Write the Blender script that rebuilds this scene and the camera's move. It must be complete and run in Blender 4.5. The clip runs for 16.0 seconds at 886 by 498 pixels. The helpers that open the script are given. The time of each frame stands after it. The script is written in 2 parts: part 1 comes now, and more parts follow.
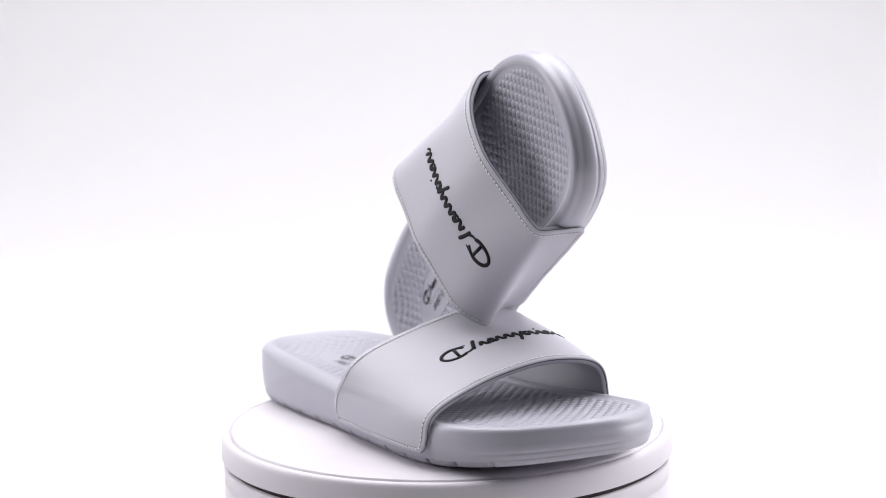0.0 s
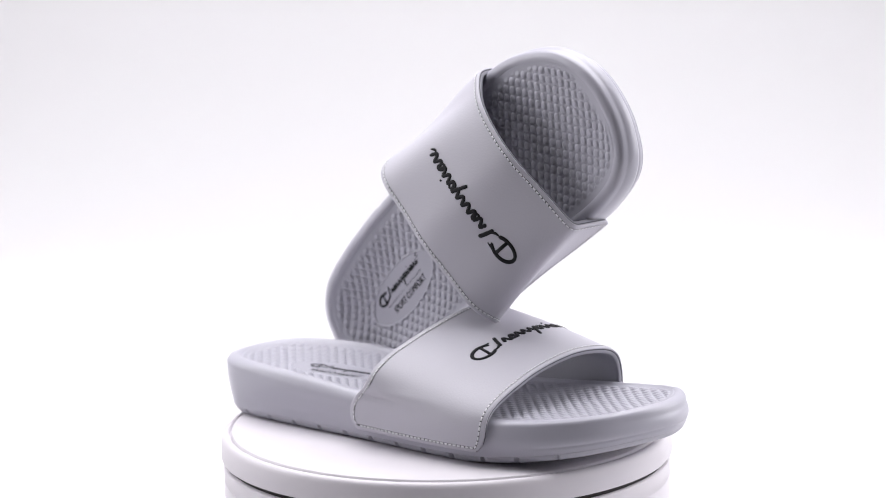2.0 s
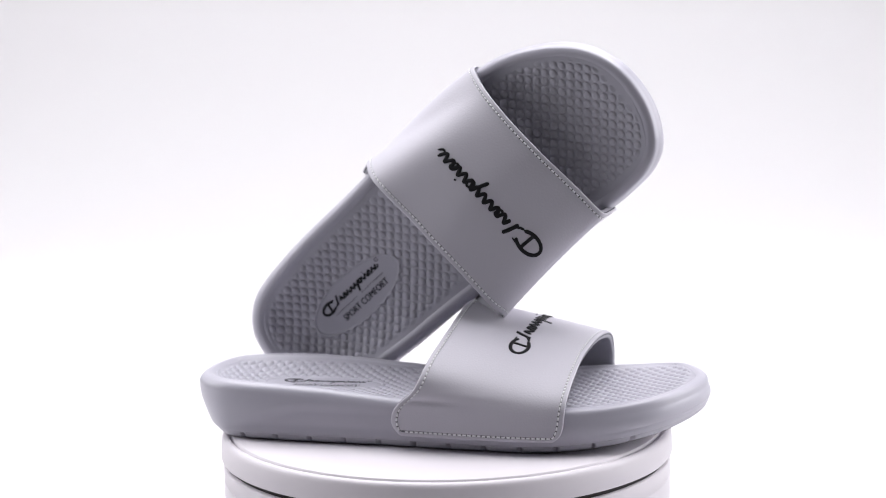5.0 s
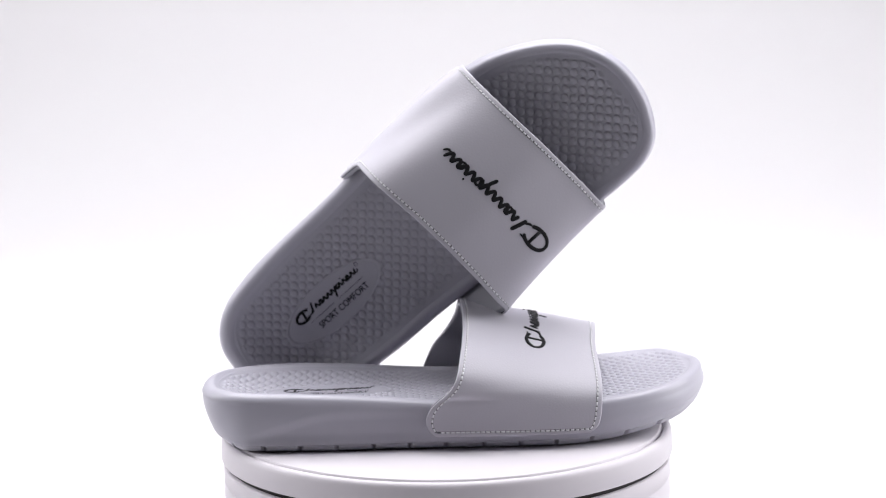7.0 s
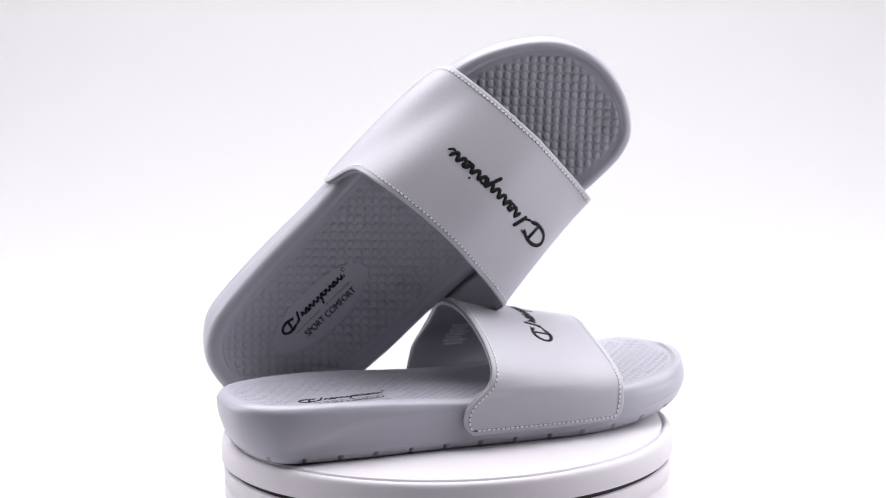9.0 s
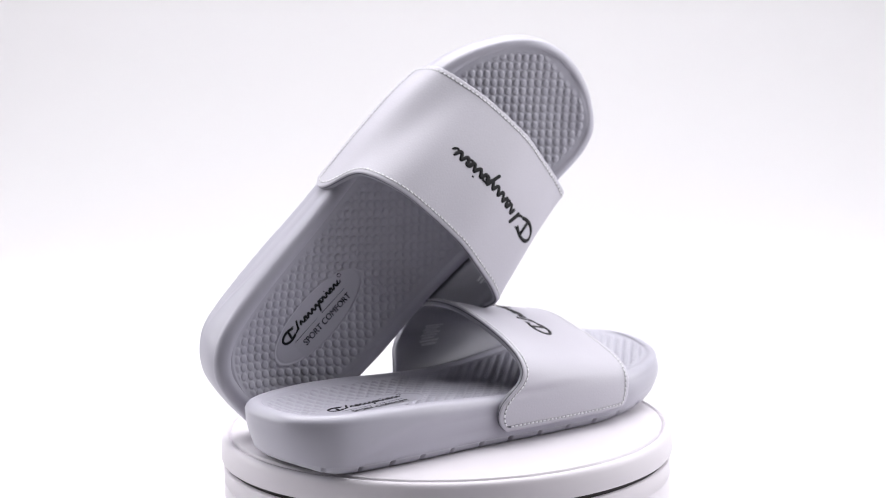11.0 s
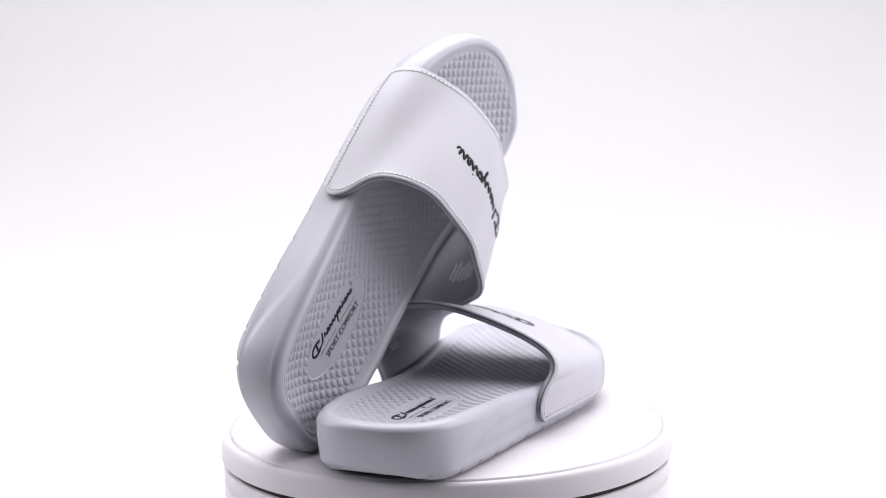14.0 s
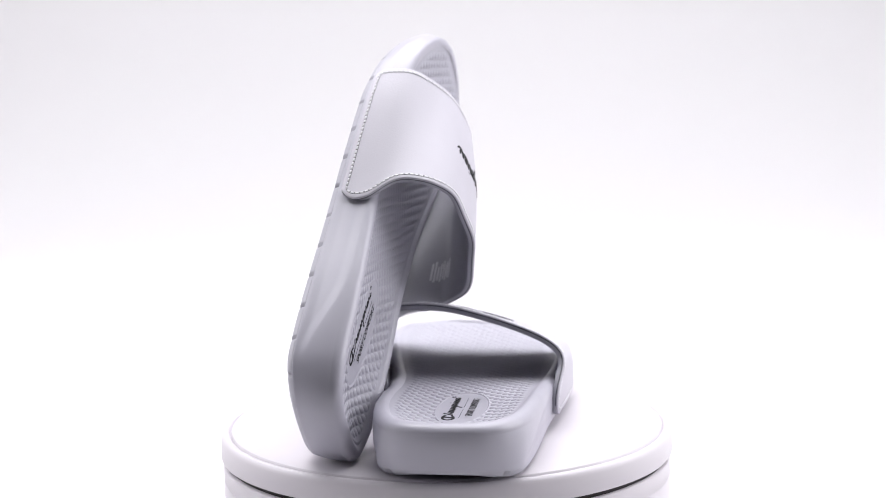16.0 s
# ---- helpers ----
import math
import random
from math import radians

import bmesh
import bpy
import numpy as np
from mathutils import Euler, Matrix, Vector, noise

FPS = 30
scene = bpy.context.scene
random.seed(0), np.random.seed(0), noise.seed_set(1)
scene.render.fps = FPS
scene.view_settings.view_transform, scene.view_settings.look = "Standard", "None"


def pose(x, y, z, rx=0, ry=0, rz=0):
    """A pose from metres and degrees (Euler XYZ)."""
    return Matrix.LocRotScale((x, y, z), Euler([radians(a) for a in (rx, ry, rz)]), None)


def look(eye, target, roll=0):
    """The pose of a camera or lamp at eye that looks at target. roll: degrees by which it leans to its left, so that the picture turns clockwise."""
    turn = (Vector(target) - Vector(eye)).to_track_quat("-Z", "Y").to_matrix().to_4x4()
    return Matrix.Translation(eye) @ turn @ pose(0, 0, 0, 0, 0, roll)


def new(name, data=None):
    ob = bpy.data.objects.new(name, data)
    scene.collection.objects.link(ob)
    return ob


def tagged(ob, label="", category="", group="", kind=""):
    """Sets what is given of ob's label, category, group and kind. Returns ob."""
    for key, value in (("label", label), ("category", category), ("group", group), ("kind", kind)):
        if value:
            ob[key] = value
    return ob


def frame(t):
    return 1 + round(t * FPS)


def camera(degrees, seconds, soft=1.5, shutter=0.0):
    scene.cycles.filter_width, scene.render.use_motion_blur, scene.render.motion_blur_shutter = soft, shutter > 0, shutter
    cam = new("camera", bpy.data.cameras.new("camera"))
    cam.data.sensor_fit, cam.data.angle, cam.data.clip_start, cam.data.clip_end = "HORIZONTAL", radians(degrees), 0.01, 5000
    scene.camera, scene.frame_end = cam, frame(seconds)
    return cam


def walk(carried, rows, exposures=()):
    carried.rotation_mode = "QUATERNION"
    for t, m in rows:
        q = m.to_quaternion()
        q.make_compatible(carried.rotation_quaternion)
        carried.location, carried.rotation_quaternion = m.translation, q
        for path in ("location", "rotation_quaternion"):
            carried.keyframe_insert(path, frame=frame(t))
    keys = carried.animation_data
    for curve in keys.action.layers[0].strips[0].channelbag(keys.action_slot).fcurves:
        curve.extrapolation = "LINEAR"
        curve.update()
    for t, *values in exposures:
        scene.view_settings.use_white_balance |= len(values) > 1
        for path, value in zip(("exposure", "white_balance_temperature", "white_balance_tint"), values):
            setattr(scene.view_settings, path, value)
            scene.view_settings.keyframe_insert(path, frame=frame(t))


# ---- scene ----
EYE = Vector((0, -1.33, 0.3342))
PITCH = radians(9.8345)
cam = camera(21.61, 16.0, soft=0.6)
cam.data.dof.use_dof = True
cam.data.dof.focus_distance = 1.285
cam.data.dof.aperture_fstop = 6.5
CAM_POSE = look(EYE, EYE + Vector((0, math.cos(PITCH), -math.sin(PITCH))), -1.114)
walk(cam, [(0, CAM_POSE), (16, CAM_POSE)], exposures=[(0, 0.12), (16, 0.12)])

# turn of the platter, degrees at each whole second
TURN = [0.0, 8.52, 17.08, 25.69, 34.32, 42.99, 51.69, 60.40, 69.14, 77.88, 86.64, 95.40, 104.15, 112.91, 121.65, 130.38, 139.09]
FLOOR_Z = -0.075

# ---- light ----
world = bpy.data.worlds.new("studio_air")
scene.world = world
world.use_nodes = True
world.node_tree.nodes["Background"].inputs[0].default_value = (0.93, 0.95, 1.0, 1)
world.node_tree.nodes["Background"].inputs[1].default_value = 0.015


def softbox(name, eye, target, wide, high, power, colour, spread=180):
    lamp = bpy.data.lights.new(name, "AREA")
    lamp.shape, lamp.size, lamp.size_y, lamp.energy, lamp.color = "RECTANGLE", wide, high, power, colour
    ob = new(name, lamp)
    lamp.spread = radians(spread)
    ob.matrix_world = look(eye, target)
    return ob


softbox("softbox_top", (0, 0.44, 1.30), (0, 0.18, 0), 1.9, 1.4, 45.0, (0.985, 0.97, 1.0))
softbox("softbox_left", (-1.15, 0.26, 0.50), (0, 0.05, 0.05), 0.9, 0.9, 9.0, (0.985, 0.97, 1.0))
softbox("softbox_right", (1.15, 0.12, 0.50), (0, 0.05, 0.05), 0.9, 0.9, 13.0, (0.985, 0.97, 1.0))
softbox("softbox_backdrop", (0, 0.75, 1.30), (0, 2.3, 0.45), 1.6, 0.5, 2.2, (0.985, 0.97, 1.0))


# ---- materials ----
def material(name, colour, rough=0.5, metal=0.0, mottle=0.06, mottle_scale=30.0, grain_scale=900.0, grain=0.15, depth=0.0002, voronoi=0.0, spec=0.5, sheen=0.0):
    mat = bpy.data.materials.new(name)
    mat.use_nodes = True
    nt = mat.node_tree
    n, link = nt.nodes, nt.links
    b = n["Principled BSDF"]
    co = n.new("ShaderNodeTexCoord")
    big, fine = n.new("ShaderNodeTexNoise"), n.new("ShaderNodeTexNoise")
    big.inputs["Scale"].default_value, fine.inputs["Scale"].default_value = mottle_scale, grain_scale
    big.inputs["Detail"].default_value, fine.inputs["Detail"].default_value = 4, 3
    link.new(co.outputs["Object"], big.inputs["Vector"])
    link.new(co.outputs["Object"], fine.inputs["Vector"])
    mix = n.new("ShaderNodeMix")
    mix.data_type = "RGBA"
    mix.inputs["A"].default_value = (*[c * (1 - mottle) for c in colour], 1)
    mix.inputs["B"].default_value = (*[min(1, c * (1 + mottle)) for c in colour], 1)
    link.new(big.outputs["Fac"], mix.inputs["Factor"])
    link.new(mix.outputs["Result"], b.inputs["Base Color"])
    rng = n.new("ShaderNodeMapRange")
    rng.inputs["To Min"].default_value, rng.inputs["To Max"].default_value = max(0.02, rough - 0.07), min(1, rough + 0.07)
    link.new(fine.outputs["Fac"], rng.inputs["Value"])
    link.new(rng.outputs["Result"], b.inputs["Roughness"])
    b.inputs["Metallic"].default_value = metal
    b.inputs["Specular IOR Level"].default_value = spec
    if sheen:
        b.inputs["Sheen Weight"].default_value = sheen
    bump = n.new("ShaderNodeBump")
    bump.inputs["Strength"].default_value, bump.inputs["Distance"].default_value = grain, depth
    height = fine.outputs["Fac"]
    if voronoi:
        cells = n.new("ShaderNodeTexVoronoi")
        cells.feature = "DISTANCE_TO_EDGE"
        cells.inputs["Scale"].default_value = voronoi
        warp = n.new("ShaderNodeMix")
        warp.data_type = "VECTOR"
        warp.inputs["Factor"].default_value = 0.004
        link.new(co.outputs["Object"], warp.inputs["A"])
        link.new(big.outputs["Color"], warp.inputs["B"])
        link.new(warp.outputs["Result"], cells.inputs["Vector"])
        add = n.new("ShaderNodeMath")
        add.operation = "MULTIPLY_ADD"
        add.inputs[1].default_value = 0.35
        link.new(fine.outputs["Fac"], add.inputs[0])
        link.new(cells.outputs["Distance"], add.inputs[2])
        height = add.outputs["Value"]
    link.new(height, bump.inputs["Height"])
    link.new(bump.outputs["Normal"], b.inputs["Normal"])
    return mat


GREY = (0.40, 0.393, 0.452)
FOAM = material("moulded_foam", GREY, 0.36, mottle=0.04, grain_scale=1400, grain=0.12, depth=0.0002)
BED = material("moulded_footbed_foam", (0.375, 0.369, 0.426), 0.46, mottle=0.05, grain_scale=1400, grain=0.12, depth=0.0002)
RUBBER = material("outsole_rubber", (0.39, 0.385, 0.435), 0.5, mottle=0.05, grain_scale=1200, grain=0.15)
LEATHER = material("grained_synthetic_leather", (0.475, 0.463, 0.517), 0.58, mottle=0.03, grain_scale=1500, grain=0.24, depth=0.0003, voronoi=520.0)
LINING = material("smooth_lining", (0.30, 0.297, 0.338), 0.5, mottle=0.06, grain_scale=700, grain=0.2)
THREAD = material("pale_thread", (0.74, 0.74, 0.77), 0.7, mottle=0.1, mottle_scale=300)
SEAM = material("dark_seam", (0.09, 0.09, 0.105), 0.7)
INK = material("black_gloss_print", (0.009, 0.009, 0.011), 0.55, mottle=0.1, mottle_scale=200, spec=0.14)
TAGINK = material("white_print", (0.60, 0.60, 0.64), 0.6)
PLASTIC = material("white_gloss_plastic", (0.63, 0.602, 0.642), 0.46, mottle=0.015, mottle_scale=12, grain_scale=60, grain=0.01, spec=0.35)
# near-black base colour that stands in for shade under the platter
GAP_SHADE = material("gap_shade_black", (0.02, 0.016, 0.016), 0.5)
PAPER = material("white_backdrop_paper", (0.56, 0.552, 0.564), 0.9, mottle=0.012, mottle_scale=2.0, grain_scale=250, grain=0.06, depth=0.0004, spec=0.2)
STUDIO = material("plain_studio_paint", (0.08, 0.08, 0.085), 0.85, mottle=0.05, mottle_scale=1.5, grain_scale=80)


# ---- mesh helpers ----
def mesh_from(name, verts, faces, mat, smooth=True):
    me = bpy.data.meshes.new(name)
    me.from_pydata([tuple(v) for v in verts], [], [tuple(f) for f in faces])
    me.materials.append(mat)
    me.update()
    if smooth:
        me.polygons.foreach_set("use_smooth", [True] * len(me.polygons))
    return me


def part(name, verts, faces, mat, parent, label="", smooth=True, kind=""):
    ob = new(name, mesh_from(name, verts, faces, mat, smooth))
    ob.parent = parent
    return tagged(ob, label, kind=kind)


def rings_faces(count, around, closed=True, start=0):
    """Quads between successive rings."""
    out = []
    for i in range(count - 1):
        for j in range(around if closed else around - 1):
            k = (j + 1) % around
            a = start + i * around
            b = a + around
            out.append((a + j, a + k, b + k, b + j))
    return out


def lathe(profile, around=192):
    """Surface of revolution about z, from (radius, height) pairs, top centre first."""
    verts, faces = [], []
    for r, z in profile:
        for j in range(around):
            a = 2 * math.pi * j / around
            verts.append((r * math.cos(a), r * math.sin(a), z))
    for i in range(len(profile) - 1):
        for j in range(around):
            k = (j + 1) % around
            faces.append((i * around + j, (i + 1) * around + j, (i + 1) * around + k, i * around + k))
    return verts, faces


def smooth_curve(pts, count, closed=False):
    """Catmull-Rom through the points, resampled to even steps."""
    p = np.array(pts, float)
    n = len(p)
    fine = []
    spans = n if closed else n - 1
    for i in range(spans):
        if closed:
            a, b, c, d = p[(i - 1) % n], p[i], p[(i + 1) % n], p[(i + 2) % n]
        else:
            a, b, c, d = p[max(i - 1, 0)], p[i], p[i + 1], p[min(i + 2, n - 1)]
        for t in np.linspace(0, 1, 24, endpoint=False):
            fine.append(0.5 * (2 * b + (c - a) * t + (2 * a - 5 * b + 4 * c - d) * t * t + (3 * b - a - 3 * c + d) * t ** 3))
    fine.append(p[0] if closed else p[-1])
    fine = np.array(fine)
    s = np.r_[0, np.cumsum(np.linalg.norm(np.diff(fine, axis=0), axis=1))]
    want = np.linspace(0, s[-1], count, endpoint=not closed)
    return np.stack([np.interp(want, s, fine[:, k]) for k in range(fine.shape[1])], 1)


def smoothstep(a, b, x):
    t = np.clip((np.asarray(x, float) - a) / (b - a), 0, 1)
    return t * t * (3 - 2 * t)


# ---- the slide sandal, in millimetres: x from heel to toe, y to the foot's inner side, z up ----
OUTLINE_RIGHT = [(-6.3, -6), (-4.7, -18.4), (-0.8, -27.4), (6.4, -35.2), (17, -41.2), (31, -44.2), (52, -45.6), (75, -46.2), (100, -46.2), (125, -46.9), (160, -48.8), (195, -49.1),
           (218, -46.4), (233, -43.0), (248, -36.8), (261.8, -27.8), (272.8, -16), (281, -1), (286.4, 16), (287.8, 33), (283.2, 49), (274.8, 61.2),
           (262, 67.8), (245, 69.0), (225, 67.6), (195, 62.4), (165, 55.8), (140, 51.0), (110, 48.2), (80, 47.6), (55, 46.4), (31, 43.0), (16, 38.8), (6, 33.5), (0, 26.5), (-4, 17.5), (-6, 7)]
# the left one is worn straighter: longer over the small toes, less full along the inner side
OUTLINE_LEFT = [(-6.3, -6), (-4.7, -18.4), (-0.8, -27.4), (6.4, -35.2), (17, -41.2), (31, -44.2), (52, -46), (75, -47), (100, -47.2), (125, -48.2), (160, -50.0), (195, -50.3),
                (220, -47.5), (236, -43.6), (252, -36.3), (266.8, -26.8), (278.6, -15.2), (286.4, -0.8), (289.2, 15), (287.2, 32), (281.4, 46.2), (272.8, 57.2),
                (260.6, 63.0), (245, 64.6), (225, 64.2), (195, 60.4), (165, 55.6), (140, 52.6), (110, 50.2), (80, 49.2), (55, 47.2), (31, 44.4), (15, 40.4), (4.5, 36.0), (-2.0, 28.9), (-5.3, 19.0), (-6.3, 7)]
AROUND = 840


def rim_of(outline):
    """The outline in even steps, and its outward normals."""
    rim = smooth_curve(outline, AROUND, closed=True)
    step = np.roll(rim, -1, 0) - np.roll(rim, 1, 0)
    return rim, np.stack([step[:, 1], -step[:, 0]], 1) / np.linalg.norm(step, axis=1)[:, None]


RIM, RIM_OUT = rim_of(OUTLINE_RIGHT)


def bottom_z(x):
    return 3.6 * (np.clip(25 - x, 0, 40) / 32.0) ** 2 + 10.0 * (np.clip(x - 200, 0, 200) / 87.0) ** 1.5


def rim_z(x):
    return np.interp(x, [-8, 20, 50, 80, 105, 130, 165, 200, 225, 245, 265, 288], [34, 34, 33.5, 32, 30, 28, 26.5, 26, 26.3, 27.3, 29, 31.5])


def rim_drop(x):
    return 1.6 - 1.1 * smoothstep(205, 250, x)


def inner_lift(x, y):
    """The rim stands a little higher along the inner side of the forefoot."""
    return 2.0 * smoothstep(170, 225, x) * (1 - smoothstep(268, 286, x)) * smoothstep(8, 48, y)


def ring(inset, z):
    """The outline moved inwards by inset (array or number), at height z."""
    p = RIM - RIM_OUT * np.broadcast_to(np.asarray(inset, float), (AROUND,))[:, None]
    return np.c_[p, np.broadcast_to(z, (AROUND,))]


def side_y(x, inset=0.0):
    """The outline's outer and inner y at x."""
    p = RIM - RIM_OUT * np.broadcast_to(np.asarray(inset, float), (AROUND,))[:, None]
    lo, hi = int(np.argmin(p[:, 0])), int(np.argmax(p[:, 0]))
    a = np.roll(p, -lo, 0)
    k = (hi - lo) % AROUND
    lat, med = a[:k + 1], np.r_[a[k:], a[:1]][::-1]
    return np.interp(x, lat[:, 0], lat[:, 1]), np.interp(x, med[:, 0], med[:, 1])


def bed_inset():
    return 8.5 + 1.4 * (1 - smoothstep(5, 60, RIM[:, 0])) - 2.6 * smoothstep(205, 255, RIM[:, 0])


OVAL = (67.0, -1.5, 36.0, 14.5)  # centre and half axes of the smooth heel medallion


def bed_floor(x, e, v):
    """Height of the footbed without its relief; e 0 in the middle to 1 at the rim, v -1 at the outer to 1 at the inner rim."""
    mid = np.interp(x, [0, 25, 45, 70, 95, 125, 160, 200, 235, 260, 282], [28.5, 25.2, 24.5, 24.7, 25.2, 25.3, 24.9, 24.6, 25.4, 27.4, 30.0])
    edge = rim_z(x) - rim_drop(x) + inner_lift(x, v * 55)
    return mid + (edge - mid) * np.abs(e) ** 2.3


def relief(x, y, e, sign):
    """Raised staggered lozenges over the footbed, smooth inside the medallion and along the rim."""
    best = np.full(np.shape(x), 9.0)
    for ox, oy in ((0, 0), (3.55, 3.7)):
        dx, dy = (x - ox + 3.55) % 7.1 - 3.55, (y - oy + 3.7) % 7.4 - 3.7
        best = np.minimum(best, (dx / 2.1) ** 2 + (dy / 2.35) ** 2)
    bump = (0.86 - 0.24 * smoothstep(105, 130, x) * (1 - smoothstep(205, 225, x))) * np.sqrt(np.clip(1.0 - best, 0, 1)) ** 0.8
    near = 1 - smoothstep(0.84, 0.94, np.abs(e))
    ends = smoothstep(5, 9, x) * (1 - smoothstep(274, 279, x))
    o = np.sqrt(((x - OVAL[0]) / OVAL[2]) ** 2 + ((y * sign - OVAL[1]) / OVAL[3]) ** 2)
    ridge = 0.9 * np.exp(-((o - 1.0) / 0.028) ** 2)
    return bump * near * ends * smoothstep(1.0, 1.05, o) + 0.5 * (1 - smoothstep(0.93, 1.0, o)) + ridge


def build_slide(label, side, pose_now, group):
    """side 1: inner side at +y (right foot), -1: left foot."""
    global RIM, RIM_OUT
    RIM, RIM_OUT = rim_of(OUTLINE_RIGHT if side > 0 else OUTLINE_LEFT)
    root = tagged(new("slide_sandal"), label, "sandal", group)
    flip = np.array([1, side, 1]) * 0.001

    def put(name, verts, faces, mat, parent, tag="", smooth=True, kind=""):
        v = np.asarray(verts, float) * flip
        if side < 0:
            faces = [f[::-1] for f in faces]
        return part(name, v, faces, mat, parent, tag, smooth, kind)

    x0 = RIM[:, 0]
    zb, zr = bottom_z(x0) + (0.0 if side > 0 else 0.7), rim_z(x0) + inner_lift(x0, RIM[:, 1])
    # outsole with small notches along its edge
    along = np.abs(((x0 - 9.0) / 20.6 + 0.5) % 1 - 0.5) * 20.6
    on_side = (x0 > 2) & (x0 < 272)
    notch = np.where(on_side, 1 - smoothstep(0.6, 1.35, along), 0.0)
    seam = zb + 4.6
    heel = 1 - smoothstep(5, 60, x0)
    top = 1.2 * heel
    rear = (5.0 if side > 0 else 1.6) * (1 - smoothstep(-6, 22, x0))
    nose = smoothstep(222, 270, x0)
    flare = (1.5 if side > 0 else 0.8) * smoothstep(200, 262, x0) * smoothstep(-5, 40, RIM[:, 1])
    tuck = rear + (1.6 if side > 0 else 0.3) * (1 - smoothstep(-6, 26, x0))
    rows = [ring(15, zb + 0.3), ring(8.5 + 1.5 * heel + tuck, zb), ring(6.0 + 0.8 * heel + tuck - 0.5 * flare + 1.0 * notch, zb + 0.35),
            ring(4.0 + 0.4 * heel + tuck - 0.7 * flare + 2.8 * notch, zb + 1.2), ring(2.7 + 0.2 * heel + tuck - 0.9 * flare + 4.2 * notch, zb + 2.6),
            ring(1.9 + tuck - flare + 2.4 * notch, seam - 0.6), ring(1.65 + tuck - flare, seam + 0.15), ring(7.5, seam + 0.2)]
    verts = np.concatenate(rows)
    faces = rings_faces(len(rows), AROUND)
    faces.append(tuple(range(AROUND))[::-1])
    put("outsole", verts, faces, RUBBER, root, "thin grey rubber outsole with notched edge")
    # midsole wall, swelling out, with a soft scooped waist behind the strap
    hgt = zr - seam
    crease = seam + 3 + 15.5 * smoothstep(8, 72, x0)
    waist = smoothstep(-5, 22, x0) * (1 - smoothstep(112, 150, x0))
    rows = [ring(9.0, seam - 0.1), ring(1.75 + rear - flare, seam - 0.1), ring(1.55 + rear - flare, seam + 0.3)]
    for f in np.linspace(0.04, 1.0, 29):
        z = seam + 0.3 + (hgt - 6.0) * f
        inset = 1.5 + rear * (1 - f) ** 1.3 - (2.0 - 1.0 * heel) * math.sin(math.pi * f * 0.74) - flare * (1 - 0.35 * f * f) - 0.3 * nose * math.sin(math.pi * f)
        inset = inset + top * max(0, f - 0.6) ** 2 * 1.8 + 1.0 * waist * (1 - smoothstep(-4.8, 2.2, z - crease)) * smoothstep(0, 7, z - seam)
        inset = inset + 0.55 * nose * np.exp(-((f - 0.30) / 0.07) ** 2)
        rows.append(ring(inset, z))
    slim = 1 - 0.30 * smoothstep(205, 255, x0)
    crisp = 1 - 0.45 * smoothstep(205, 255, x0)
    lip = 0.65 * flare
    rows += [ring(0.35 + top * 0.4 - lip, zr - 4.6), ring(0.9 * crisp + top * 0.6 - lip, zr - 2.9), ring(1.9 * crisp + top * 0.8 - 0.95 * lip, zr - 1.5),
             ring(3.5 * crisp + top * 0.95 - 0.8 * lip, zr - 0.6), ring(5.6 * slim + top - 0.4 * lip, zr - 0.12), ring(7.0 * slim + top, zr - 0.2 * rim_drop(x0)), ring(bed_inset() + 0.4, zr - rim_drop(x0) - 0.1)]
    put("midsole", np.concatenate(rows), rings_faces(len(rows), AROUND), FOAM, root, "grey moulded foam midsole with rounded rim")
    # footbed
    nx, nv = 560, 220
    p = RIM - RIM_OUT * bed_inset()[:, None]
    xa, xb = p[:, 0].min() + 0.02, p[:, 0].max() - 0.02
    u = np.linspace(0, 1, nx)
    ease = 0.5 - 0.5 * np.cos(np.pi * u)
    xs = xa + (xb - xa) * (0.12 * ease + 0.88 * u)
    xs = np.sort(np.r_[xs, xa + np.array([0.05, 0.15, 0.3, 0.5]), xb - np.array([0.05, 0.15, 0.3, 0.5])])
    nx = len(xs)
    lat, med = side_y(xs, bed_inset())
    vv = np.linspace(-1, 1, nv)
    X = np.repeat(xs[:, None], nv, 1)
    V = np.repeat(vv[None, :], nx, 0)
    Y = lat[:, None] + (med - lat)[:, None] * (V + 1) / 2
    endlift = np.clip(np.maximum(1 - (X - xa) / 26.0, 1 - (xb - X) / 26.0), 0, 1)
    E = np.minimum(1, (np.abs(V) ** 4 + endlift ** 4) ** 0.25)
    Z = bed_floor(X, E, V) + relief(X, Y, E, side)
    verts = np.stack([X, Y, Z], -1).reshape(-1, 3)
    faces = [(i * nv + j, (i + 1) * nv + j, (i + 1) * nv + j + 1, i * nv + j + 1) for i in range(nx - 1) for j in range(nv - 1)]
    bed = put("footbed", verts, faces, BED, root, "grey foam footbed moulded with raised lozenges")

    def on_bed(x, y, lift):
        """A point of the footbed's medallion; y counted the same way on both feet."""
        la, me = side_y(np.array([x]), bed_inset())
        yy = y * side
        v = 2 * (yy - la[0]) / (me[0] - la[0]) - 1
        return np.array([x, yy, float(bed_floor(x, v, v)) + 0.5 + lift])

    build_medallion(put, bed, on_bed, side)
    build_strap(put, root, side)
    root.matrix_world = pose_now
    return root


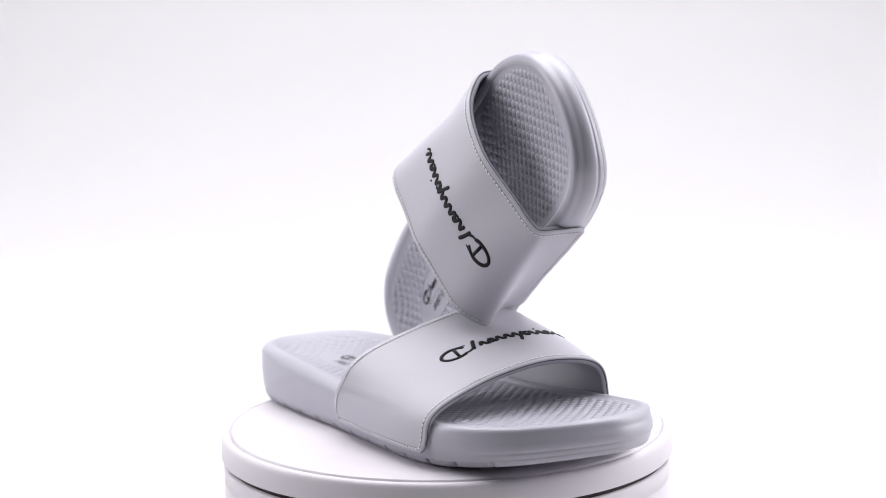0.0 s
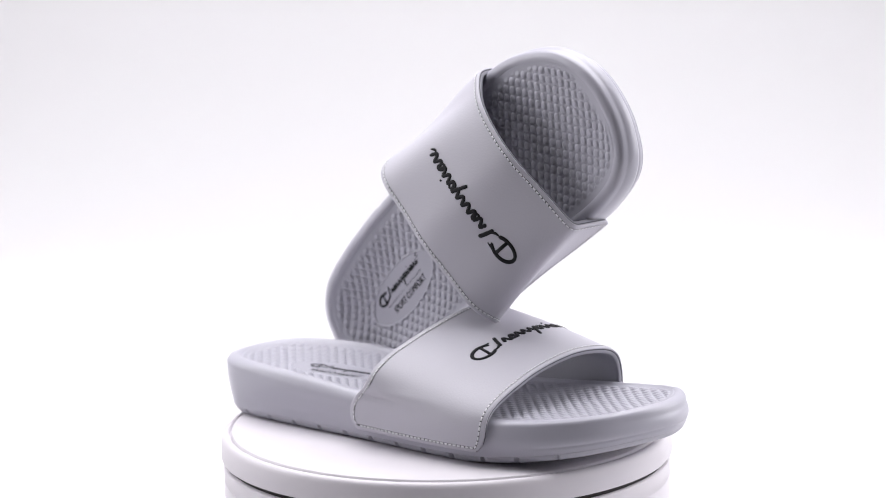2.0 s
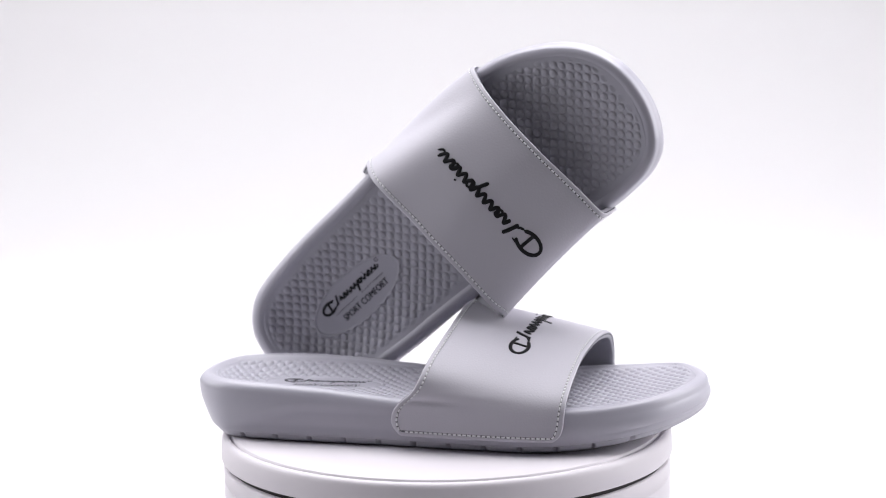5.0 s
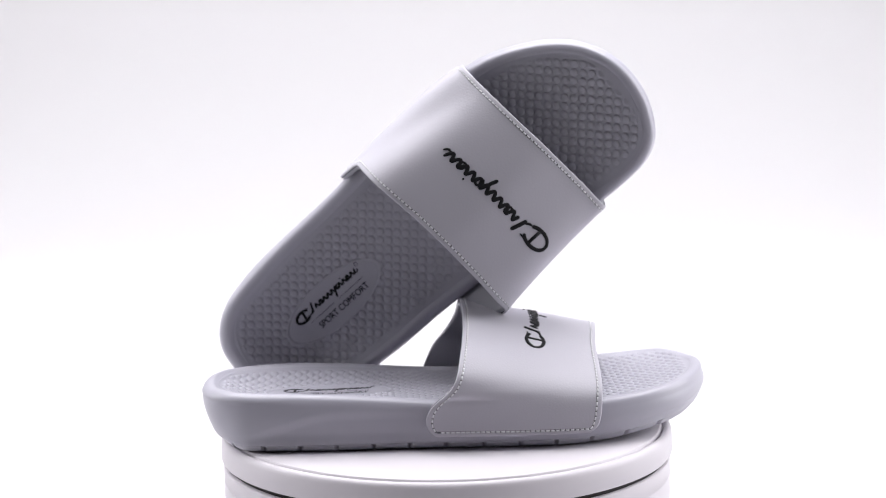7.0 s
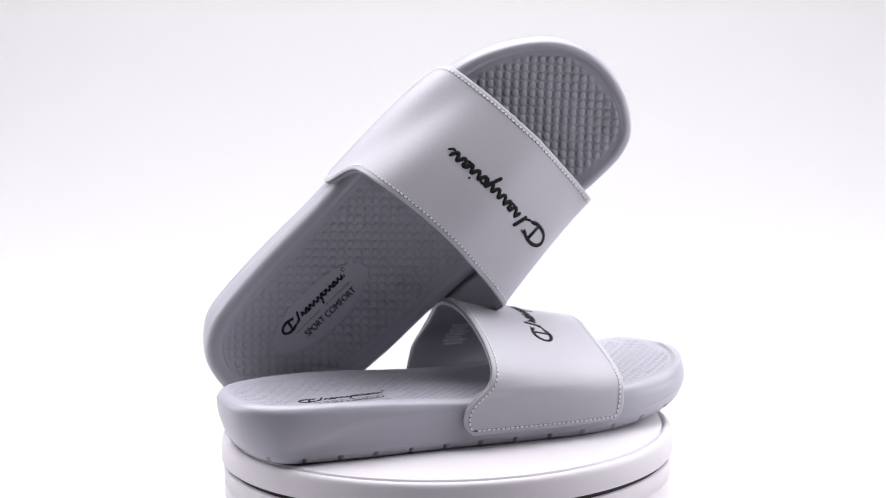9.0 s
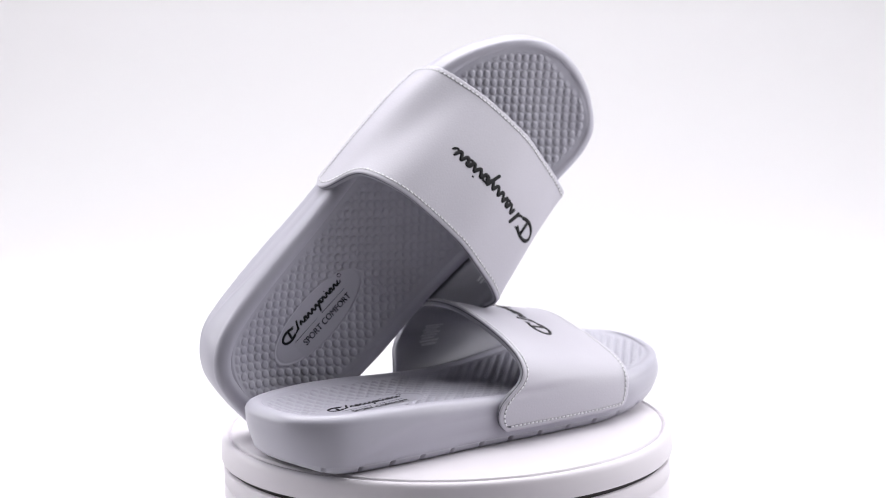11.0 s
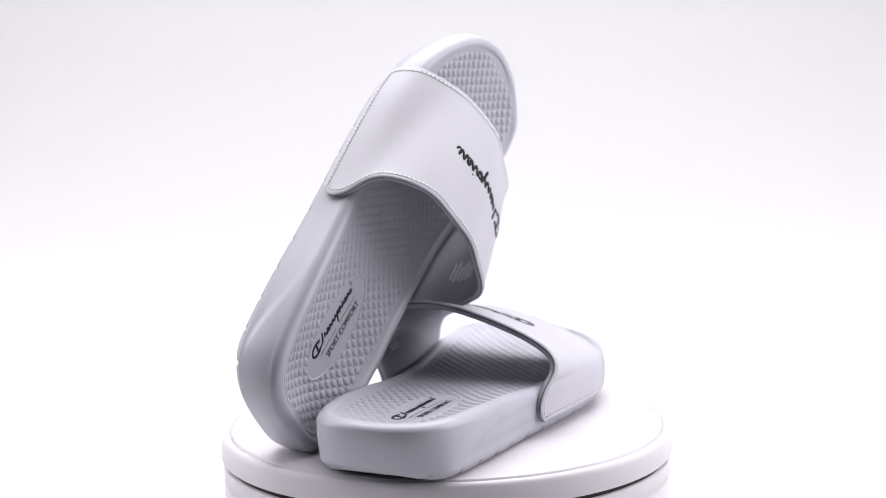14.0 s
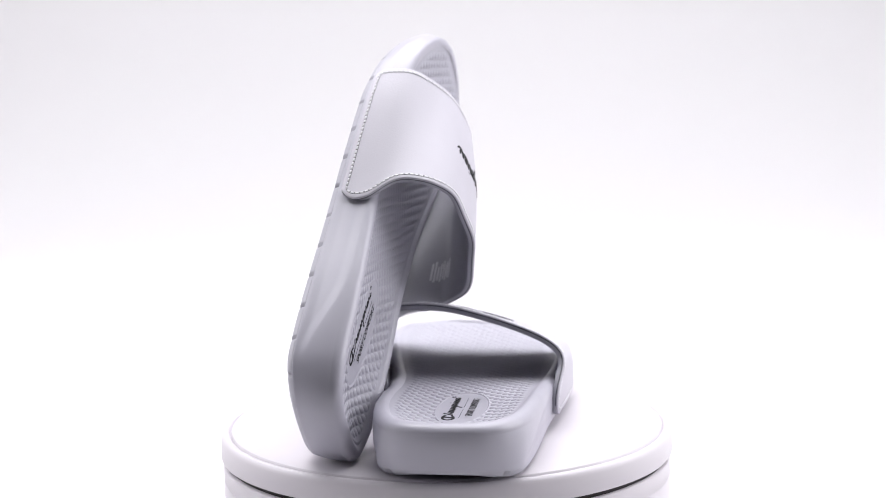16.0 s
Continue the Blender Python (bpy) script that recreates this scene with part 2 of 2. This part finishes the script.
# ---- script mark, drawn as plain cursive strokes 88 long, x along it, y up ----
def script_strokes():
    t = np.linspace(0, 1, 260)
    wave = np.c_[25.5 + 60 * t, 2.0 * np.sin(2 * np.pi * 10.5 * t - 1.2)]
    wave[:, 0] += 0.4 * wave[:, 1] + 0.75 * np.cos(2 * np.pi * 10.5 * t)
    tall = np.array([(20.3, -3.4), (22.0, 0.5), (24.3, 5.2), (25.6, 6.3)])
    tail = np.array([(56.4, 3.2), (54.6, -0.5), (52.4, -5.6), (51.0, -8.2)])
    dot = np.array([(66.4, 5.0), (67.6, 5.4)])
    end = np.array([(83.8, -1.8), (86.0, -2.0), (88.3, 0.4)])
    return [(wave, 2.6), (smooth_curve(tall, 24), 2.7), (smooth_curve(tail, 24), 2.6), (dot, 2.8), (smooth_curve(end, 8), 1.7),
            (ellipse(34.2, 0, 2.0, 2.3, 28, 0.2), 1.7), (ellipse(58.8, 0, 2.0, 2.3, 28, 0.2), 1.7), (ellipse(73.5, 0, 2.1, 2.4, 28, 0.2), 1.7)]


def ellipse(cx, cy, a, b, n=72, lean=0.0):
    t = np.linspace(0, 2 * np.pi, n)
    return np.c_[cx + a * np.cos(t) + lean * b * np.sin(t), cy + b * np.sin(t)]


def emblem_strokes():
    """An oval ring with a slanted bar through it."""
    bar = np.array([(9.0, -4.6), (10.8, 4.6)])
    serif = np.array([(11.0, 5.0), (14.5, 4.9), (18.5, 4.6)])
    foot = np.array([(15.5, -3.6), (18.2, -3.0), (20.2, -1.2)])
    return [(ellipse(8.5, 0, 9.0, 5.4, lean=0.15)[6:-7], 2.5), (bar, 5.4), (serif, 1.9), (smooth_curve(foot, 8), 1.7)]


def ribbon(path, width, place, height):
    """A raised ribbon along a flat path; place(a, b, lift) puts it on its surface."""
    p = np.asarray(path, float)
    d = np.gradient(p, axis=0)
    d /= np.linalg.norm(d, axis=1)[:, None] + 1e-9
    nrm = np.c_[-d[:, 1], d[:, 0]]
    taper = np.minimum(1, 0.45 + np.minimum(np.arange(len(p)), np.arange(len(p))[::-1]) * 0.3)[:, None]
    verts, faces = [], []
    for q, n, w in zip(p, nrm, taper):
        for s, lift in ((-0.5, -0.25), (-0.42, height * 0.8), (0, height), (0.42, height * 0.8), (0.5, -0.25)):
            a = q + n * width * w * s
            verts.append(place(a[0], a[1], lift))
    for i in range(len(p) - 1):
        for j in range(4):
            faces.append((i * 5 + j, (i + 1) * 5 + j, (i + 1) * 5 + j + 1, i * 5 + j + 1))
    faces.append((0, 1, 2, 3, 4))
    k = (len(p) - 1) * 5
    faces.append((k + 4, k + 3, k + 2, k + 1, k))
    return verts, faces


def ribbons(strokes, place, height):
    verts, faces = [], []
    for path, width in strokes:
        v, f = ribbon(path, width, place, height)
        faces += [tuple(i + len(verts) for i in q) for q in f]
        verts += v
    return verts, faces


def letters(words, high):
    """Flat outline mesh of words in the built-in font: vertices (x, y) scaled to capital height, and faces."""
    cu = bpy.data.curves.new("words", "FONT")
    cu.body, cu.size, cu.resolution_u, cu.offset = words, 1.0, 4, 0.0
    ob = new("words", cu)
    dg = bpy.context.evaluated_depsgraph_get()
    me = bpy.data.meshes.new_from_object(ob.evaluated_get(dg))
    v = np.array([q.co[:] for q in me.vertices])
    f = [tuple(q.vertices) for q in me.polygons]
    bpy.data.objects.remove(ob)
    bpy.data.meshes.remove(me)
    v -= v.min(0)
    return v[:, :2] * high / v[:, 1].max(), f


def build_medallion(put, bed, on_bed, side):
    """Printed mark, two rules and the words SPORT COMFORT on the heel medallion."""
    scale = 0.56

    def place(a, b, lift):
        return on_bed(42.0 + a * scale, 3.8 + b * scale, lift)

    turn = (lambda faces: faces) if side > 0 else (lambda faces: [q[::-1] for q in faces])
    for name, strokes in (("printed_emblem", emblem_strokes()), ("printed_script", script_strokes())):
        v, f = ribbons([(q, w * (1.25 if name == "printed_emblem" else 0.95)) for q, w in strokes], place, 0.22)
        put(name, v, turn(f), INK, bed, "black printed mark")
    v, f = ribbon(ellipse(92.6, 6.6, 1.1, 1.1, 20), 0.4, on_bed, 0.15)
    put("printed_ring", v, turn(f), INK, bed)
    for a, b in (((47, -2.0), (66.5, -2.0)), ((70.5, -2.0), (90, -2.0))):
        v, f = ribbon(np.array([a, b]), 0.55, on_bed, 0.15)
        put("printed_rule", v, turn(f), INK, bed)
    pts, f = letters("SPORT COMFORT", 4.0)
    pts[:, 0] *= 39.0 / pts[:, 0].max()
    v = [on_bed(50.5 + a, -9.0 + b, 0.15) for a, b in pts] + [on_bed(50.75 + a, -8.9 + b, 0.18) for a, b in pts]
    f = f + [tuple(i + len(pts) for i in q) for q in f]
    put("printed_words", v, turn(f), INK, bed, "printed words SPORT COMFORT", smooth=False)


# ---- strap ----
SECTION_REAR = [(-50, 8.5), (-51.5, 18), (-53, 30), (-54, 38), (-50.5, 45), (-38, 52.5), (-18, 59.5), (2, 65), (22, 69), (42, 69.5), (58, 66), (67, 59), (70, 49.5), (67, 38), (59, 24), (55, 8.5)]
SECTION_FRONT = [(-50.5, 8.5), (-51, 17), (-47.5, 27), (-33, 37.5), (-15, 44.8), (6, 50), (24, 53), (42, 52.6), (58, 49.5), (67, 43), (68.5, 27), (68, 9.5)]
SECTION_FRONT_FULL = [(-50.5, 8.5), (-51, 17), (-48.5, 28), (-37, 41), (-20, 49), (2, 53), (20, 53.5), (41, 51), (56, 46.8), (64, 41), (66.5, 26), (67.5, 9.5)]
ACROSS, ALONG = 150, 48


def strap_grid(side):
    """Outer face of the strap: the weighted right one sags at its front outer edge, the left one stands fuller."""
    s = np.linspace(0, 1, ACROSS)
    rear = np.interp(s, [0, 0.02, 0.045, 0.075, 0.10, 0.125, 0.155, 0.2, 0.3, 0.4, 0.5, 0.65, 0.75, 0.785, 0.82, 0.86, 0.905, 0.95, 0.985, 1.0],
                     [127, 122.5, 121.5, 124, 130, 136, 139, 141, 144, 146, 147, 147, 146, 143.5, 138.5, 131, 126, 122.5, 122, 127])
    front = np.interp(s, [0, 0.015, 0.05, 0.15, 0.3, 0.5, 0.7, 0.85, 0.95, 0.985, 1.0], [213, 217, 219, 221, 224, 227, 227.5, 226.5, 225.5, 224, 221])
    if side < 0:
        rear += 1.8 * np.exp(-((s - 0.5) / 0.2) ** 2)
    if side > 0:
        front -= 4.0 * np.exp(-((s - 0.42) / 0.22) ** 2)
    k = np.array([0.2, 0.6, 0.2])
    for _ in range(4):
        rear[1:-1] = np.convolve(rear, k, "valid")
        front[1:-1] = np.convolve(front, k, "valid")
    sec_r, sec_f = smooth_curve(SECTION_REAR, ACROSS), smooth_curve(SECTION_FRONT if side > 0 else SECTION_FRONT_FULL, ACROSS)
    g = np.empty((ACROSS, ALONG, 3))
    for j, t in enumerate(np.linspace(0, 1, ALONG)):
        tt = t ** 0.9
        g[:, j, 0] = rear + (front - rear) * t
        g[:, j, 1:] = sec_r * (1 - tt) + sec_f * tt
        if side > 0:
            g[:, j, 1] += 3.0 * math.sin(math.pi * t) * smoothstep(40, 60, g[:, j, 1]) * smoothstep(26, 38, g[:, j, 2])
            g[:, j, 2] += 1.2 * math.sin(math.pi * t) * smoothstep(40, 60, g[:, j, 1]) * smoothstep(36, 46, g[:, j, 2])
        else:
            bulge = 3.2 * math.sin(math.pi * min(1, 0.15 + 0.8 * t))
            g[:, j, 2] += bulge * smoothstep(40, 52, g[:, j, 2]) + 4.0 * (1 - t) * smoothstep(44, 54, g[:, j, 2]) * (1 - smoothstep(0, 45, g[:, j, 1]))
            g[:, j, 1] += 3.0 * smoothstep(30, 42, g[:, j, 2]) * smoothstep(30, 60, g[:, j, 1]) + 3.4 * smoothstep(26, 36, g[:, j, 2]) * smoothstep(-30, -50, g[:, j, 1])
        if side < 0:
            crown = smoothstep(40, 50, g[:, j, 2])
            g[:, j, 1] -= 3.8 * (1 - t) * smoothstep(34, 46, g[:, j, 2]) * smoothstep(10, -40, g[:, j, 1])
            g[:, j, 2] += crown * (6.5 * (1 - t) * np.exp(-((g[:, j, 1] + 34) / 22) ** 2) - 3.8 * smoothstep(8, 42, g[:, j, 1]))
    soft = g.copy()
    for _ in range(26):
        soft[1:-1] = 0.25 * soft[:-2] + 0.5 * soft[1:-1] + 0.25 * soft[2:]
    keep = smoothstep(20, 32, g[..., 2])[..., None]
    g[..., 1:] = (g * (1 - keep) + soft * keep)[..., 1:]
    return g


def hug_sole(g):
    """Keep the strap's flanks just outside the midsole wall."""
    lat, med = side_y(g[..., 0], 0.0)
    low = 1 - smoothstep(18, 44, g[..., 2])
    y = g[..., 1]
    want = np.where(y < 0, lat - 2.6, med + 2.6)
    fixed = np.where(y < 0, np.minimum(y, want), np.maximum(y, want))
    g[..., 1] = y * (1 - low) + (want * 0.8 + fixed * 0.2) * low
    for _ in range(14):
        soft = g.copy()
        soft[1:-1] = 0.25 * g[:-2] + 0.5 * g[1:-1] + 0.25 * g[2:]
        soft[:, 1:-1] = 0.25 * soft[:, :-2] + 0.5 * soft[:, 1:-1] + 0.25 * soft[:, 2:]
        keep = 0.9 * smoothstep(14, 30, g[..., 2])[..., None]
        g[..., 1:] = (g * (1 - keep) + soft * keep)[..., 1:]
    return g


def strap_normals(g):
    du, dv = np.gradient(g, axis=0), np.gradient(g, axis=1)
    n = np.cross(dv, du)
    n /= np.linalg.norm(n, axis=-1)[..., None]
    return -n if n[ACROSS // 2, ALONG // 2, 2] < 0 else n


def build_strap(put, root, side):
    thick = 4.0
    g = hug_sole(strap_grid(side))
    n = strap_normals(g)
    if side > 0:
        t = np.linspace(0, 1, ALONG)[None, :]
        outer = g[..., 1] < 0
        fold = np.exp(-((g[..., 2] - 29.5 + 3.0 * t) / 1.5) ** 2) * (1 - smoothstep(0.12, 0.42, t)) - 0.5 * np.exp(-((g[..., 2] - 33.5 + 3.0 * t) / 2.6) ** 2) * (1 - smoothstep(0.3, 0.8, t))
        g = g - n * (1.0 * fold * outer * smoothstep(0.0, 0.08, t))[..., None]
        n = strap_normals(g)
    nu, nv = ACROSS, ALONG
    mid = g[:, ALONG // 2]
    arc_run = np.r_[0, np.cumsum(np.linalg.norm(np.diff(mid, axis=0), axis=1))]

    def strap_at(s, t, lift=0.0):
        """Point of the outer face: s 0..1 across, t 0..1 from rear to front edge."""
        i, j = np.clip(s, 0, 1) * (ACROSS - 1), np.clip(t, 0, 1) * (ALONG - 1)
        a, b = min(int(i), ACROSS - 2), min(int(j), ALONG - 2)
        fi, fj = i - a, j - b

        def blend(q):
            return (q[a, b] * (1 - fi) + q[a + 1, b] * fi) * (1 - fj) + (q[a, b + 1] * (1 - fi) + q[a + 1, b + 1] * fi) * fj

        return blend(g) + blend(n) * lift

    # outer skin with edges rolled under
    back, fore = g[:, 0] - g[:, 1], g[:, -1] - g[:, -2]
    skin = [g[:, 0] - n[:, 0] * 1.5 + back * 0.15, g[:, 0] - n[:, 0] * 1.1 + back * 0.42, g[:, 0] - n[:, 0] * 0.55 + back * 0.46, g[:, 0] - n[:, 0] * 0.15 + back * 0.28]
    skin += [g[:, j] for j in range(nv)]
    skin += [g[:, -1] - n[:, -1] * 0.15 + fore * 0.28, g[:, -1] - n[:, -1] * 0.55 + fore * 0.46, g[:, -1] - n[:, -1] * 1.1 + fore * 0.42, g[:, -1] - n[:, -1] * 1.5 + fore * 0.15]
    m = len(skin)
    verts = np.stack(skin, 1)
    low0, low1 = verts[0] - n[0].mean(0) * 1.8, verts[-1] - n[-1].mean(0) * 1.8
    verts = np.concatenate([low0[None], verts, low1[None]], 0)
    k = nu + 2
    faces = [(i * m + j, i * m + j + 1, (i + 1) * m + j + 1, (i + 1) * m + j) for i in range(k - 1) for j in range(m - 1)]
    strap = put("strap", verts.reshape(-1, 3), [f[::-1] for f in faces], LEATHER, root, "grey grained synthetic leather strap with stitched edges")
    # padded lining with its own rounded edge
    lining = [g[:, 0] - n[:, 0] * 1.2 + back * 0.1, g[:, 0] - n[:, 0] * 1.6 + back * 0.32, g[:, 0] - n[:, 0] * 2.4 + back * 0.34, g[:, 0] - n[:, 0] * 3.7 + back * 0.15]
    lining += [g[:, j] - n[:, j] * thick for j in range(nv)]
    lining += [g[:, -1] - n[:, -1] * 3.7 + fore * 0.15, g[:, -1] - n[:, -1] * 2.4 + fore * 0.34, g[:, -1] - n[:, -1] * 1.6 + fore * 0.32, g[:, -1] - n[:, -1] * 1.2 + fore * 0.1]
    m = len(lining)
    inner = np.stack(lining, 1)
    faces = [(i * m + j, i * m + j + 1, (i + 1) * m + j + 1, (i + 1) * m + j) for i in range(nu - 1) for j in range(m - 1)]
    put("lining", inner.reshape(-1, 3), faces, LINING, strap, "smooth darker grey padded strap lining")
    # dark seam between skin and lining along both open edges
    for row, nor_row, out in ((g[:, 0], n[:, 0], back), (g[:, -1], n[:, -1], fore)):
        lines = [row - nor_row * d + out * k for d, k in ((1.05, 0.40), (1.2, 0.45), (1.7, 0.45), (1.85, 0.30))]
        verts = np.stack(lines, 1)[4:-4]
        q = len(verts)
        faces = [(i * 4 + j, i * 4 + j + 1, (i + 1) * 4 + j + 1, (i + 1) * 4 + j) for i in range(q - 1) for j in range(3)]
        put("edge_seam", verts.reshape(-1, 3), faces, SEAM, strap, "dark seam between strap skin and lining")
    # stitches round the edge
    path = []
    edge = 0.026
    for s in np.linspace(0.013, 0.987, 400):
        path.append((s, edge))
    for t in np.linspace(edge, 1 - edge, 160):
        path.append((0.987, t))
    for s in np.linspace(0.987, 0.013, 400):
        path.append((s, 1 - edge))
    for t in np.linspace(1 - edge, edge, 160):
        path.append((0.013, t))
    pts = np.array([strap_at(s, t, 0.12) for s, t in path])
    nor = np.array([strap_at(s, t, 1.12) for s, t in path]) - pts
    run = np.r_[0, np.cumsum(np.linalg.norm(np.diff(pts, axis=0), axis=1))]
    chan_v, chan_f = [], []
    for i in range(0, len(pts), 2):
        d = pts[min(i + 2, len(pts) - 1)] - pts[max(i - 2, 0)]
        b = np.cross(nor[i], d / (np.linalg.norm(d) + 1e-9))
        chan_v += [pts[i] - b * 0.56 - nor[i] * 0.06, pts[i] + b * 0.56 - nor[i] * 0.06]
    for i in range(len(chan_v) // 2 - 1):
        chan_f.append((2 * i, 2 * i + 1, 2 * i + 3, 2 * i + 2))
    put("seam", chan_v, chan_f, SEAM, strap, "dark needle line under the stitching")
    verts, faces = [], []
    at = 0.6
    while at < run[-1] - 2.4:
        cs = []
        for q in (0, 0.25, 0.75, 1.0):
            w = at + 2.1 * q
            c = np.array([np.interp(w, run, pts[:, a]) for a in range(3)])
            nn = np.array([np.interp(w, run, nor[:, a]) for a in range(3)])
            cs.append((c, nn))
        d = cs[3][0] - cs[0][0]
        d /= np.linalg.norm(d) + 1e-9
        base = len(verts)
        for (c, nn), up in zip(cs, (0.1, 0.38, 0.38, 0.1)):
            b = np.cross(nn, d)
            verts += [c + b * 0.48 + nn * (up - 0.2), c + nn * up, c - b * 0.48 + nn * (up - 0.2)]
        for i in range(3):
            for j in range(2):
                a = base + i * 3 + j
                faces.append((a, a + 3, a + 4, a + 1))
        at += 2.8
    put("stitching", verts, faces, THREAD, strap, "pale thread stitching along the strap edge", kind="stuff")
    # raised mark: starts at the same hand on both feet
    centre = float(np.interp(25.0 if side > 0 else 16.5, mid[40:-40, 1], np.arange(40, ACROSS - 40)))
    arc_centre = float(np.interp(centre, np.arange(ACROSS), arc_run))

    def place(a, b, lift):
        arc = arc_centre + side * (a - 44.0) * 0.95
        s = np.interp(arc, arc_run, np.linspace(0, 1, ACROSS))
        return strap_at(s, (0.54 if side > 0 else 0.50) - b / 82.0, lift)

    turn = (lambda q: q) if side > 0 else (lambda q: [f[::-1] for f in q])
    for name, strokes in (("emblem", emblem_strokes()), ("script_mark", script_strokes())):
        v, f = ribbons(strokes, place, 0.35)
        put(name, v, turn(f), INK, strap, "glossy black raised mark")
    # printed care block on the lining, inner side
    lines = [(0.80 + 0.009 * k, 0.20 + 0.012 * (k % 2), 0.36 - 0.02 * (k % 3)) for k in range(8)]
    verts, faces = [], []
    for s, t0, t1 in lines:
        for a in range(6):
            t = t0 + (t1 - t0) * a / 5
            verts += [strap_at(s, t, -thick - 0.08), strap_at(s + 0.0055, t, -thick - 0.08)]
        b = len(verts) - 12
        faces += [(b + 2 * a, b + 2 * a + 1, b + 2 * a + 3, b + 2 * a + 2) for a in range(5)]
    put("care_print", verts, faces, TAGINK, strap, "small pale printed care block of illegible lines")


# ---- studio ----
def build_backdrop():
    """Paper sweep: flat floor, wide curve, upright back."""
    prof = [(-0.42, FLOOR_Z), (-0.25, FLOOR_Z), (0.0, FLOOR_Z), (0.9, FLOOR_Z)]
    r, y0 = 0.75, 1.0
    for a in np.linspace(0, 90, 31):
        prof.append((y0 + r * math.sin(radians(a)), FLOOR_Z + r - r * math.cos(radians(a))))
    prof += [(y0 + r, 1.6), (y0 + r, 2.35)]
    xs = np.linspace(-1.9, 1.9, 9)
    verts = [(x, y, z) for y, z in prof for x in xs] + [(x, y + 0.004, z - 0.004) for y, z in prof for x in xs]
    n, m = len(xs), len(prof)
    faces = [(i * n + j, i * n + j + 1, (i + 1) * n + j + 1, (i + 1) * n + j) for i in range(m - 1) for j in range(n - 1)]
    faces += [tuple(k + n * m for k in f[::-1]) for f in faces]
    ob = new("backdrop", mesh_from("backdrop", verts, faces, PAPER))
    tagged(ob, "white seamless paper sweep behind the turntable", "backdrop", kind="structure")


def slab(name, lo, hi, mat, label):
    (a, b, c), (d, e, f) = lo, hi
    v = [(x, y, z) for x in (a, d) for y in (b, e) for z in (c, f)]
    q = [(0, 1, 3, 2), (4, 6, 7, 5), (0, 4, 5, 1), (2, 3, 7, 6), (0, 2, 6, 4), (1, 5, 7, 3)]
    tagged(new(name, mesh_from(name, v, q, mat, smooth=False)), label, name.split("_")[0], kind="structure")


def build_studio():
    z0, z1 = FLOOR_Z - 0.02, 2.6
    slab("floor", (-2.2, -2.8, z0 - 0.1), (2.2, 2.6, z0), STUDIO, "plain grey studio floor under the paper")
    slab("ceiling", (-2.2, -2.8, z1), (2.2, 2.6, z1 + 0.1), STUDIO, "plain grey studio ceiling")
    slab("wall_north", (-2.2, 2.6, z0), (2.2, 2.7, z1), STUDIO, "plain grey studio wall behind the paper")
    slab("wall_south", (-2.2, -2.9, z0), (2.2, -2.8, z1), STUDIO, "plain grey studio wall")
    slab("wall_west", (-2.3, -2.8, z0), (-2.2, 2.6, z1), STUDIO, "plain grey studio wall")
    slab("wall_east", (2.2, -2.8, z0), (2.3, 2.6, z1), STUDIO, "plain grey studio wall")


def build_turntable():
    root = tagged(new("turntable"), "round white glossy plastic display turntable on white paper", "turntable")
    root.location = (0, 0, FLOOR_Z)
    up = -FLOOR_Z
    prof = [(0.0002, 0.0), (0.05, 0.0), (0.11, 0.0), (0.1253, 0.0), (0.1260, -0.0003), (0.1263, -0.0022), (0.1268, -0.0032), (0.1272, -0.0028), (0.1276, -0.0012), (0.1281, -0.0008),
            (0.1296, -0.0009), (0.1307, -0.0014), (0.1315, -0.0025), (0.1320, -0.0042), (0.1323, -0.0080), (0.1325, -0.0143), (0.1322, -0.0150), (0.1312, -0.0153), (0.100, -0.0153)]
    v, f = lathe([(r, z + up) for r, z in prof])
    platter = part("platter", v, f, PLASTIC, root, "white glossy plastic platter with a fine groove near its edge")
    # added recessed ring, coloured near-black so the gap reads as deep shade
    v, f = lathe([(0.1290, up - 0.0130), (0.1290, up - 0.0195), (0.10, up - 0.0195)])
    part("gap_shade_ring", v, f, GAP_SHADE, root, "near-black ring standing in for the shade in the gap below the platter")
    v, f = lathe([(0.09, up - 0.0182), (0.1296, up - 0.0182), (0.1308, up - 0.0186), (0.1312, up - 0.0196), (0.1312, up - 0.0280), (0.1306, up - 0.0286), (0.1306, up - 0.0296),
                  (0.1312, up - 0.0302), (0.1312, 0.004), (0.1300, 0.0), (0.10, 0.0)])
    part("base", v, f, PLASTIC, root, "white plastic drum base")
    return platter


LOWER = Matrix.Translation((-0.08785, 0.10492, 0.0)) @ pose(0, 0, 0, 0, 0, -57.6)
_r = [[0.29828, -0.32823, -0.89627], [-0.68319, 0.58232, -0.44063], [0.66654, 0.74375, -0.05055]]
UPPER = Matrix.LocRotScale((-0.00089, 0.13179, 0.02485), Matrix(_r).to_quaternion(), None)

build_backdrop()
build_studio()
platter = build_turntable()
right_slide = build_slide("grey slide sandal lying flat on the white turntable", 1, LOWER, "pair of slides")
left_slide = build_slide("grey slide sandal propped upright against the other", -1, UPPER, "pair of slides")


def motions():
    times = [k * 0.5 for k in range(33)]
    turns = [float(np.interp(t, range(17), TURN)) for t in times]
    walk(platter, [(t, pose(0, 0, 0, 0, 0, a)) for t, a in zip(times, turns)])
    walk(right_slide, [(t, pose(0, 0, 0, 0, 0, a) @ LOWER) for t, a in zip(times, turns)])
    walk(left_slide, [(t, pose(0, 0, 0, 0, 0, a) @ UPPER) for t, a in zip(times, turns)])


motions()
